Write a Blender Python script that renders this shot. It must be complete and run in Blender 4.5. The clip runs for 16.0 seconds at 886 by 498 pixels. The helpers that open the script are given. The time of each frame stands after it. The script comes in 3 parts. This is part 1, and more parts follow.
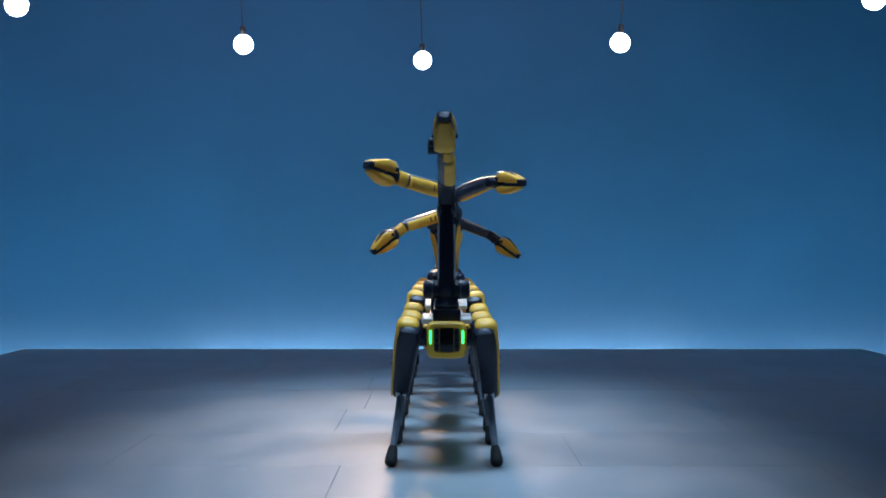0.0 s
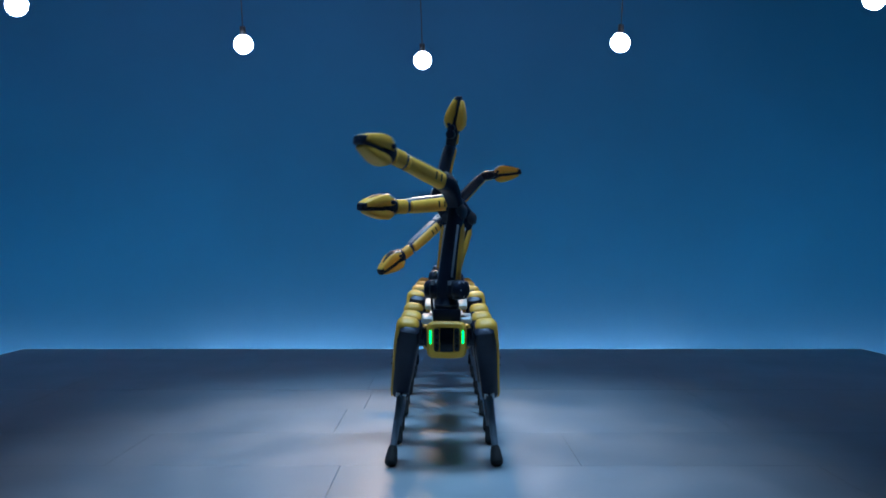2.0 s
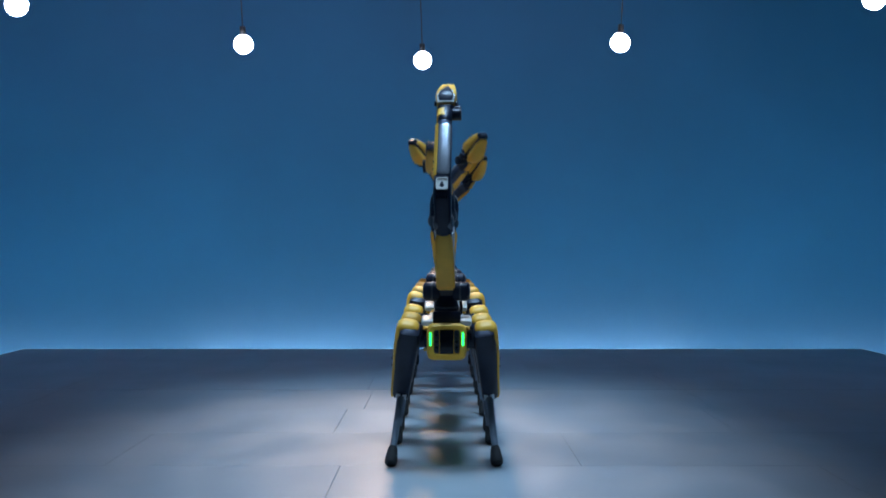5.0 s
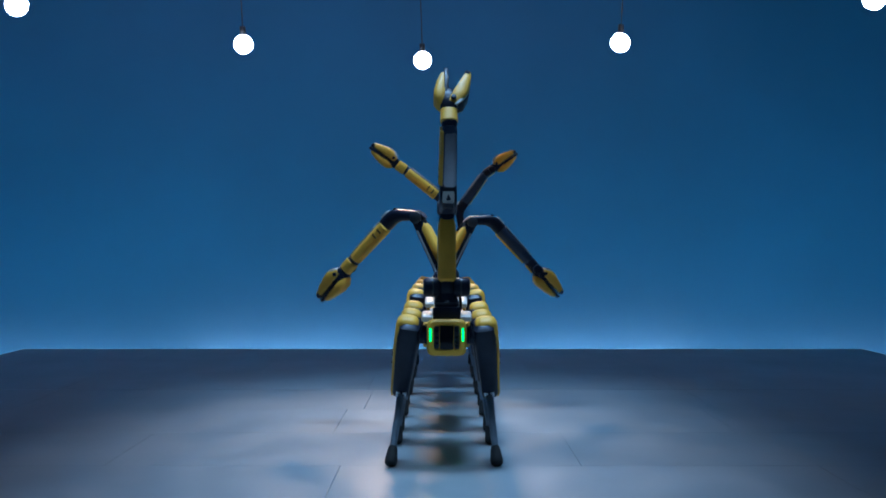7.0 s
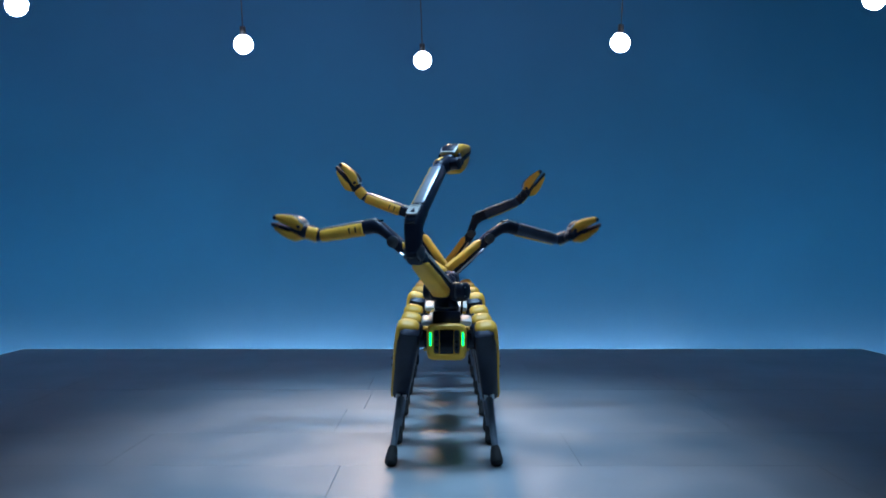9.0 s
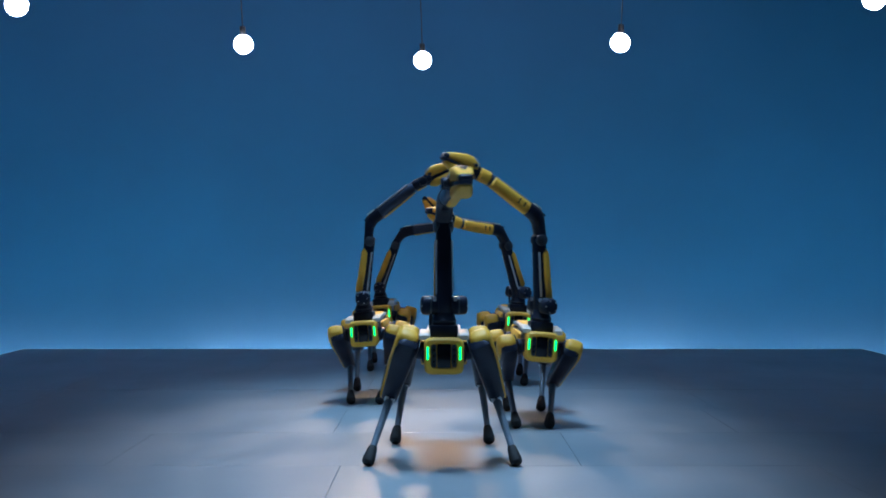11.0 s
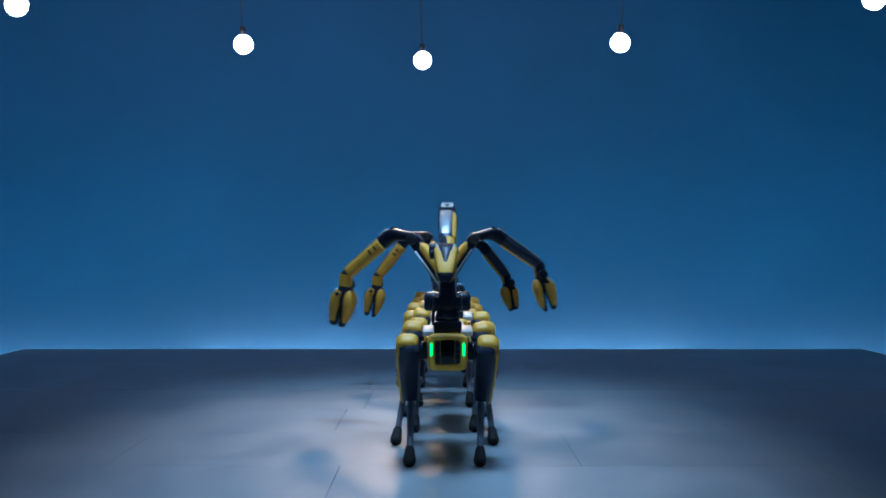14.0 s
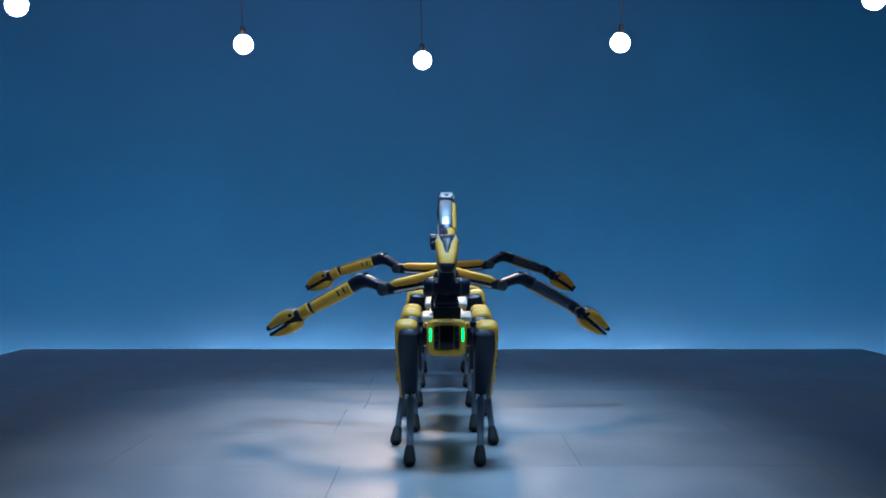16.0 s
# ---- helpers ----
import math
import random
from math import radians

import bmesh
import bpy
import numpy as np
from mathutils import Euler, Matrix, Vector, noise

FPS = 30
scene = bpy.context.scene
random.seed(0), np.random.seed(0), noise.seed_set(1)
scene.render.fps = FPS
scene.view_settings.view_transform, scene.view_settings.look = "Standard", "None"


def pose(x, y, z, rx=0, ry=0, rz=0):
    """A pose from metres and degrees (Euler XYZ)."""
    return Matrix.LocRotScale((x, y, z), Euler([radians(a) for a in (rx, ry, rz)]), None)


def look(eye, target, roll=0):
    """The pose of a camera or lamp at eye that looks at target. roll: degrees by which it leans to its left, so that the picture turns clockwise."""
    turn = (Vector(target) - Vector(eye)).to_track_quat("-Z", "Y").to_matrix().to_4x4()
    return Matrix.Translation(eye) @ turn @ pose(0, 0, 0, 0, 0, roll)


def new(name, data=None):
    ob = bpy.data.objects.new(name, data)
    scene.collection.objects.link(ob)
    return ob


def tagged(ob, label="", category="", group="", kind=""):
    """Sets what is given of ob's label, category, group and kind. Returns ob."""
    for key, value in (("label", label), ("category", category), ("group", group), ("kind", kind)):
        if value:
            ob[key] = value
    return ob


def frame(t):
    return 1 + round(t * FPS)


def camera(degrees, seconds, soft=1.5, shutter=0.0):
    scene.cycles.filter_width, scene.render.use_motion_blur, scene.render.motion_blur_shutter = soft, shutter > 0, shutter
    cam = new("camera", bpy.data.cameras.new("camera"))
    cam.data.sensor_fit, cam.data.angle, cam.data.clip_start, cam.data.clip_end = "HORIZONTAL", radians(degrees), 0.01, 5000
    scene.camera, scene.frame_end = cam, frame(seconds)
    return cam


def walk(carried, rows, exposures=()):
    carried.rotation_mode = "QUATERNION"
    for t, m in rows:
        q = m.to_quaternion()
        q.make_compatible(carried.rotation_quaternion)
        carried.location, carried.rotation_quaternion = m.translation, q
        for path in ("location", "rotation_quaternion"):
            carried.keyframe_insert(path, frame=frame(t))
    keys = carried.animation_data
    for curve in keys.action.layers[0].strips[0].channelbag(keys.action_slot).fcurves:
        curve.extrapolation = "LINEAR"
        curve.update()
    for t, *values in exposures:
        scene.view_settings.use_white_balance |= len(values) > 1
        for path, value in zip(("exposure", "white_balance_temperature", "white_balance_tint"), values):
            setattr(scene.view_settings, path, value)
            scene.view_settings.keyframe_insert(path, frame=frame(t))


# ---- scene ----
cam = camera(40.6, 16.0, soft=1.8, shutter=0.5)
EYE_Y, EYE_Z = -5.3, 0.97
# the picture warms and brightens with the music and cools again
EXPOSURES = [(0, 0.19, 6500, 10.0), (1.1, 0.19, 6500, 10.0), (1.5, -0.03, 5950, 7.2), (2, -0.23, 5600, 5.5), (3, -0.27, 5500, 5.0), (3.5, -0.03, 5900, 7.0), (4, 0.17, 6450, 9.8), (4.4, 0.17, 6500, 10.0),
             (6.2, -0.25, 5520, 5.1), (6.5, -0.28, 5450, 4.8), (7, -0.2, 5650, 5.8), (7.5, 0.09, 6300, 9.0), (8, 0.19, 6500, 10.0), (8.6, 0.19, 6550, 10.0), (9, 0.02, 6050, 7.8), (11.5, -0.01, 6000, 7.5),
             (12, 0.13, 6450, 9.8), (12.5, 0.19, 6550, 10.0), (13, 0.13, 6450, 9.8), (13.5, -0.03, 5950, 7.2), (14, -0.22, 5620, 5.6), (14.5, -0.28, 5500, 5.0), (15.5, -0.22, 5600, 5.5), (16, 0.02, 6000, 7.5)]
walk(cam, [(0.0, pose(0, EYE_Y, EYE_Z, 90, 0, 0)), (16.0, pose(0, EYE_Y, EYE_Z, 90, 0, 0))], EXPOSURES)

# ---- world and light ----
world = bpy.data.worlds.new("dark_studio")
scene.world = world
world.use_nodes = True
world.node_tree.nodes["Background"].inputs[0].default_value = (0.02, 0.05, 0.09, 1)
world.node_tree.nodes["Background"].inputs[1].default_value = 0.2


def stage_light(name, kind, eye, target, energy, colour, **extra):
    data = bpy.data.lights.new(name, kind)
    data.energy, data.color = energy, colour
    if kind == "SPOT":
        data.spot_size, data.spot_blend, data.shadow_soft_size = radians(extra["cone"]), extra["blend"], extra["size"]
    else:
        data.shape, data.size, data.size_y = "RECTANGLE", extra["width"], extra["depth"]
    ob = new(name, data)
    ob.matrix_world = look(eye, target)
    return ob


# a warm spot rigged high at the back and a row of cool spots over the middle of the stage: their shadows are teal and orange
stage_light("back_spot", "SPOT", (-0.3, 6.2, 3.8), (-0.2, 0.9, 0), 820, (1.0, 0.64, 0.40), cone=36, blend=1.0, size=0.35)
for along, energy in ((-1.4, 900), (0.6, 1120), (2.4, 900)):
    stage_light("overhead_spot", "SPOT", (0.0, along - 0.3, 5.0), (-0.1, along, 0), energy, (0.44, 0.69, 1.0), cone=46, blend=1.0, size=0.6)

# ---- materials ----


def nodes_of(name):
    m = bpy.data.materials.new(name)
    m.use_nodes = True
    t = m.node_tree
    return m, t, t.nodes["Principled BSDF"]


def surface(name, colour, rough, metal=0.0, vary=0.15, scale=6.0, fine=90.0, bump=0.05, coat=0.0, rvary=0.12, wear=None, shine=0.5):
    """A painted or moulded surface: broad mottling, fine grain and relief."""
    m, t, b = nodes_of(name)
    co = t.nodes.new("ShaderNodeTexCoord")
    big, small = t.nodes.new("ShaderNodeTexNoise"), t.nodes.new("ShaderNodeTexNoise")
    big.inputs["Scale"].default_value, small.inputs["Scale"].default_value = scale, fine
    big.inputs["Detail"].default_value, small.inputs["Detail"].default_value = 5, 3
    t.links.new(co.outputs["Object"], big.inputs["Vector"])
    t.links.new(co.outputs["Object"], small.inputs["Vector"])
    ramp = t.nodes.new("ShaderNodeValToRGB")
    ramp.color_ramp.elements[0].position, ramp.color_ramp.elements[1].position = 0.3, 0.7
    ramp.color_ramp.elements[0].color = (*[c * (1 - vary) for c in colour], 1)
    ramp.color_ramp.elements[1].color = (*[min(1, c * (1 + vary)) for c in colour], 1)
    t.links.new(big.outputs["Fac"], ramp.inputs["Fac"])
    last = ramp.outputs["Color"]
    if wear:
        mix = t.nodes.new("ShaderNodeMix")
        mix.data_type = "RGBA"
        cut = t.nodes.new("ShaderNodeValToRGB")
        cut.color_ramp.elements[0].position, cut.color_ramp.elements[1].position = 0.62, 0.72
        t.links.new(small.outputs["Fac"], cut.inputs["Fac"])
        t.links.new(cut.outputs["Color"], mix.inputs["Factor"])
        t.links.new(last, mix.inputs["A"])
        mix.inputs["B"].default_value = (*wear, 1)
        last = mix.outputs["Result"]
    t.links.new(last, b.inputs["Base Color"])
    mr = t.nodes.new("ShaderNodeMapRange")
    mr.inputs["To Min"].default_value, mr.inputs["To Max"].default_value = max(0.03, rough - rvary), min(1, rough + rvary)
    t.links.new(big.outputs["Fac"], mr.inputs["Value"])
    t.links.new(mr.outputs["Result"], b.inputs["Roughness"])
    b.inputs["Metallic"].default_value = metal
    b.inputs["Specular IOR Level"].default_value = shine
    b.inputs["Coat Weight"].default_value = coat
    bp = t.nodes.new("ShaderNodeBump")
    bp.inputs["Strength"].default_value, bp.inputs["Distance"].default_value = bump, 0.004
    t.links.new(small.outputs["Fac"], bp.inputs["Height"])
    t.links.new(bp.outputs["Normal"], b.inputs["Normal"])
    return m


def glow(name, colour, strength):
    m, t, b = nodes_of(name)
    b.inputs["Base Color"].default_value = (*colour, 1)
    b.inputs["Emission Color"].default_value = (*colour, 1)
    b.inputs["Emission Strength"].default_value = strength
    return m


def mat_floor():
    m, t, b = nodes_of("scuffed_grey_floor_panel")
    co = t.nodes.new("ShaderNodeTexCoord")
    geo = t.nodes.new("ShaderNodeNewGeometry")
    info = t.nodes.new("ShaderNodeObjectInfo")
    cloud, scuff, grain = [t.nodes.new("ShaderNodeTexNoise") for _ in range(3)]
    stretch = t.nodes.new("ShaderNodeMapping")
    stretch.inputs["Scale"].default_value = (1.5, 0.7, 1)
    t.links.new(geo.outputs["Position"], stretch.inputs["Vector"])
    for n, s, d in ((cloud, 1.1, 3), (scuff, 2.2, 4), (grain, 45, 3)):
        n.inputs["Scale"].default_value, n.inputs["Detail"].default_value = s, d
    t.links.new(geo.outputs["Position"], cloud.inputs["Vector"])
    t.links.new(stretch.outputs["Vector"], scuff.inputs["Vector"])
    t.links.new(geo.outputs["Position"], grain.inputs["Vector"])
    ramp = t.nodes.new("ShaderNodeValToRGB")
    e = ramp.color_ramp.elements
    e[0].position, e[0].color = 0.30, (0.165, 0.21, 0.235, 1)
    e[1].position, e[1].color = 0.80, (0.315, 0.35, 0.37, 1)
    add = t.nodes.new("ShaderNodeMath")
    add.operation = "MULTIPLY_ADD"
    add.inputs[1].default_value = 0.12
    t.links.new(info.outputs["Random"], add.inputs[0])
    mixf = t.nodes.new("ShaderNodeMix")
    mixf.inputs["Factor"].default_value = 0.45
    t.links.new(cloud.outputs["Fac"], mixf.inputs["A"])
    t.links.new(scuff.outputs["Fac"], mixf.inputs["B"])
    t.links.new(mixf.outputs["Result"], add.inputs[2])
    speck = t.nodes.new("ShaderNodeMath")
    speck.operation = "MULTIPLY_ADD"
    speck.inputs[1].default_value = 0.10
    t.links.new(grain.outputs["Fac"], speck.inputs[0])
    t.links.new(add.outputs["Value"], speck.inputs[2])
    t.links.new(speck.outputs["Value"], ramp.inputs["Fac"])
    t.links.new(ramp.outputs["Color"], b.inputs["Base Color"])
    mr = t.nodes.new("ShaderNodeMapRange")
    mr.inputs["From Min"].default_value, mr.inputs["From Max"].default_value = 0.3, 0.7
    mr.inputs["To Min"].default_value, mr.inputs["To Max"].default_value = 0.30, 0.42
    t.links.new(scuff.outputs["Fac"], mr.inputs["Value"])
    t.links.new(mr.outputs["Result"], b.inputs["Roughness"])
    b.inputs["Specular IOR Level"].default_value = 0.40
    return m


M = {
    "yellow": surface("yellow_moulded_shell", (0.90, 0.47, 0.05), 0.50, vary=0.10, scale=9, bump=0.03, coat=0.0),
    "black": surface("black_moulded_plastic", (0.013, 0.018, 0.034), 0.36, vary=0.3, scale=12, bump=0.06, shine=0.26),
    "metal": surface("dark_anodised_metal", (0.07, 0.08, 0.095), 0.35, metal=0.6, vary=0.2, scale=14),
    "grey": surface("grey_painted_leg_metal", (0.17, 0.21, 0.26), 0.48, metal=0.15, vary=0.2, scale=14),
    "navy": surface("dark_satin_forearm_shell", (0.045, 0.065, 0.11), 0.36, metal=0.2, vary=0.2, scale=14),
    "plate": surface("satin_grey_plate", (0.34, 0.36, 0.39), 0.36, metal=0.5, vary=0.1, scale=16),
    "silver": surface("pale_satin_aluminium", (0.62, 0.64, 0.66), 0.32, metal=0.7, vary=0.08, scale=16),
    "white": surface("off_white_panel", (0.62, 0.60, 0.55), 0.4, vary=0.08, scale=16),
    "rubber": surface("black_rubber", (0.012, 0.012, 0.013), 0.75, vary=0.3, scale=30, bump=0.2),
    "lens": surface("dark_camera_glass", (0.006, 0.008, 0.012), 0.08, vary=0.05, bump=0.0, rvary=0.03),
    "led": glow("green_led", (0.02, 0.85, 0.15), 4.0),
    "wall": surface("blue_painted_cyclorama", (0.104, 0.280, 0.485), 0.85, vary=0.06, scale=0.6, fine=40, bump=0.04),
    "dark": surface("black_felt", (0.012, 0.016, 0.024), 0.95, vary=0.2, scale=3),
    "floor": mat_floor(),
    "bulb": glow("bright_frosted_bulb", (1.0, 0.90, 0.96), 38.0),
    # glow of the added, unseen battens that lift the upper wall
    "wash": glow("added_lilac_wash", (0.88, 0.68, 1.0), 19.0),
    "strip": glow("blue_white_led_strip", (0.95, 0.94, 1.0), 15.0),
    "end_strip": glow("dimmed_led_strip", (0.84, 0.91, 1.0), 8.0),
    "flood": glow("blue_flood_light", (0.23, 0.72, 0.99), 33.0),
    "cable": surface("grey_cable", (0.10, 0.10, 0.11), 0.5),
}

# ---- mesh tools ----
MESHES = {}


def loft(bm, rings, axis="x", n=16, power=2.6, caps=True):
    """Skin through rounded sections. ring: (along, centre_a, centre_b, half_a, half_b[, power])."""
    loops = []
    for along, ca, cb, ha, hb, *p in rings:
        k = 2.0 / (p[0] if p else power)
        loop = []
        for i in range(n):
            a = 2 * math.pi * (i + 0.5) / n
            c, s = math.cos(a), math.sin(a)
            u = ca + ha * math.copysign(abs(c) ** k, c)
            v = cb + hb * math.copysign(abs(s) ** k, s)
            loop.append(bm.verts.new({"x": (along, u, v), "y": (v, along, u), "z": (u, v, along)}[axis]))
        loops.append(loop)
    for a, b in zip(loops, loops[1:]):
        for i in range(n):
            bm.faces.new((a[i], a[(i + 1) % n], b[(i + 1) % n], b[i]))
    if caps:
        bm.faces.new(loops[0][::-1])
        bm.faces.new(loops[-1])


def soft_end(x0, x1, ca, cb, ha, hb, r, power=2.6):
    """Rings of a straight piece with rounded ends."""
    return [(x0, ca, cb, ha - r, hb - r, power), (x0 + r * 0.3, ca, cb, ha - r * 0.3, hb - r * 0.3, power), (x0 + r, ca, cb, ha, hb, power),
            (x1 - r, ca, cb, ha, hb, power), (x1 - r * 0.3, ca, cb, ha - r * 0.3, hb - r * 0.3, power), (x1, ca, cb, ha - r, hb - r, power)]


def box(bm, x0, x1, y0, y1, z0, z1, bevel=0.0):
    vs = [bm.verts.new((x, y, z)) for x in (x0, x1) for y in (y0, y1) for z in (z0, z1)]
    fs = [bm.faces.new([vs[i] for i in f]) for f in ((0, 1, 3, 2), (4, 6, 7, 5), (0, 4, 5, 1), (2, 3, 7, 6), (0, 2, 6, 4), (1, 5, 7, 3))]
    if bevel:
        bmesh.ops.bevel(bm, geom=list({e for f in fs for e in f.edges}), offset=bevel, segments=2, affect="EDGES", profile=0.6)


def tube(bm, axis, a0, a1, ca, cb, r, n=20, soft=0.004):
    loft(bm, soft_end(a0, a1, ca, cb, r, r, min(soft, r * 0.6), 2.0), axis, n, 2.0)


def mesh(key, make, material, smooth=True):
    if key not in MESHES:
        bm = bmesh.new()
        make(bm)
        bmesh.ops.recalc_face_normals(bm, faces=bm.faces)
        me = bpy.data.meshes.new(key)
        bm.to_mesh(me)
        bm.free()
        me.materials.append(material)
        if smooth:
            me.polygons.foreach_set("use_smooth", [True] * len(me.polygons))
            me.set_sharp_from_angle(angle=radians(38))
        MESHES[key] = me
    return MESHES[key]


def part(name, key, make, material, parent=None, label="", at=None, smooth=True):
    ob = new(name, mesh(key, make, material, smooth))
    if parent:
        ob.parent = parent
    if at is not None:
        ob.matrix_basis = at
    if label:
        tagged(ob, label)
    return ob


# ---- the place ----
BACK, SIDE = 6.32, 4.07
WALL_Y, WALL_X, ROUND = 9.0, 7.2, 2.2
DROP = -0.5


def cyc_wall(bm):
    """A wall round the stage, with rounded corners, 10 cm thick."""
    def outline(off):
        pts = [(-WALL_X - off, -9.0)]
        for k in range(17):
            a = math.pi - k / 16 * math.pi / 2
            pts.append((-WALL_X + ROUND + (ROUND + off) * math.cos(a), WALL_Y - ROUND + (ROUND + off) * math.sin(a)))
        for k in range(17):
            a = math.pi / 2 - k / 16 * math.pi / 2
            pts.append((WALL_X - ROUND + (ROUND + off) * math.cos(a), WALL_Y - ROUND + (ROUND + off) * math.sin(a)))
        pts.append((WALL_X + off, -9.0))
        return pts
    rows = []
    for off, z in ((0, DROP - 0.1), (0, 5.2), (0.1, 5.2), (0.1, DROP - 0.1)):
        rows.append([bm.verts.new((x, y, z)) for x, y in outline(off)])
    for a, b in zip(rows, rows[1:] + rows[:1]):
        for i in range(len(a) - 1):
            bm.faces.new((a[i], a[i + 1], b[i + 1], b[i]))


wall = tagged(part("wall_cyclorama", "wall_cyclorama", cyc_wall, M["wall"]), "smooth blue painted cyclorama wall with rounded corners", "wall", kind="structure")
ground = tagged(part("ground", "ground", lambda bm: box(bm, -7.6, 7.6, -9.2, 9.4, DROP - 0.2, DROP - 0.002), M["dark"], smooth=False), "dark sunken ground around the stage", "ground", kind="structure")
tagged(part("wall_behind", "wall_behind", lambda bm: box(bm, -7.6, 7.6, -9.2, -9.0, DROP - 0.1, 5.2), M["dark"], smooth=False), "dark rear wall of the studio", "wall", kind="structure")
tagged(part("ceiling", "ceiling", lambda bm: box(bm, -7.6, 7.6, -9.2, 9.4, 5.2, 5.4), M["dark"], smooth=False), "dark studio ceiling", "ceiling", kind="structure")


def build_uplight(m, key, glowing, width, name="wall_uplight", label="blue-white batten light on the ground before the blue wall", group="uplights along the wall"):
    ob = new(name)
    tagged(ob, label, "stage light", group)
    part("housing", key + "_housing", lambda bm: box(bm, -width / 2, width / 2, -0.05, 0.05, 0, 0.06, 0.008), M["black"], ob)
    part("diffuser", key + "_diffuser", lambda bm: box(bm, -width / 2 + 0.02, width / 2 - 0.02, -0.042, 0.042, 0.061, 0.07), glowing, ob)
    ob.matrix_world = m


# floods a good way off the wall, and a thin strip at its very foot
for k in range(12):
    build_uplight(pose(-5.5 + k, 7.05, DROP, -8, 0, 0), "flood", M["flood"], 0.9)
    build_uplight(pose(-5.5 + k, 8.8, DROP), "strip" if 2 < k < 9 else "end_strip", M["strip"] if 2 < k < 9 else M["end_strip"], 0.96)
for k in range(8):
    for sx in (-1, 1):
        build_uplight(pose(sx * 5.2, 6.2 - k, DROP, -8, 0, -90 * sx), "flood", M["flood"], 0.9)

# dim lilac battens added unseen under the ceiling to brighten the wall's top
for k in range(6):
    build_uplight(pose(-4.6 + 1.3 * k, 7.4, 5.19, 160, 0, 0), "wash", M["wash"], 0.9, "added_wall_batten", "dim lilac batten added unseen under the dark ceiling to brighten the upper wall", "wall washers under the ceiling")

floor = tagged(part("floor", "floor", lambda bm: box(bm, -SIDE, SIDE, -8.5, BACK, DROP, -0.012), M["dark"]), "raised stage floor of scuffed grey panels", "floor", kind="structure")


def build_floor_panels():
    ys = [BACK, 5.06, 4.06, 2.97, 1.95, 1.03, 0.06, -0.95, -1.95, -2.95, -3.95, -4.95, -5.95, -7.2, -8.5]
    firsts = [-2.66, -3.60, -2.66, -2.62, -2.72, -3.66, -2.60]
    for row, (y1, y0) in enumerate(zip(ys, ys[1:])):
        x = firsts[row % len(firsts)]
        xs = [-SIDE] + [x + 2.14 * i for i in range(4) if x + 2.14 * i < SIDE - 0.2] + [SIDE]
        for x0, x1 in zip(xs, xs[1:]):
            w, d = x1 - x0, y1 - y0
            key = "panel_%.2f_%.2f" % (w, d)
            ob = part("floor_panel", key, lambda bm: box(bm, -w / 2 + 0.001, w / 2 - 0.001, -d / 2 + 0.001, d / 2 - 0.001, -0.012, 0.0, 0.0015), M["floor"], floor, smooth=False)
            ob.location = ((x0 + x1) / 2, (y0 + y1) / 2, 0)


# ---- pendant lamps ----


def build_pendant(x, y, lean):
    lamp = new("pendant_lamp")
    tagged(lamp, "glowing white globe bulb hanging on a thin cable", "pendant lamp", "pendant lamps over the stage")
    part("bulb", "bulb", lambda bm: bmesh.ops.create_uvsphere(bm, u_segments=24, v_segments=16, radius=0.068), M["bulb"], lamp)
    part("socket", "bulb_socket", lambda bm: tube(bm, "z", 0.062, 0.13, 0, 0, 0.022), M["metal"], lamp)
    part("cable", "lamp_cable", lambda bm: tube(bm, "z", 0.128, 2.8, 0, 0, 0.005, 8, 0.001), M["cable"], lamp)
    lamp.matrix_world = pose(x, y, 2.43, 0, lean, 0)


for x, y, lean in ((-2.55, 1.86, 0), (-1.425, 3.25, -3), (-0.157, 3.97, -2), (1.255, 3.18, 3), (2.51, 1.67, 0)):
    build_pendant(x, y, lean)

# ---- the robots ----
HIP_X, HIP_Y, HIP_OUT, THIGH, SHIN = 0.298, 0.055, 0.111, 0.3205, 0.337
ARM_X, ARM_Z, UPPER, FORE, STEP, HAND = 0.292, 0.218, 0.355, 0.435, 0.10, 0.30


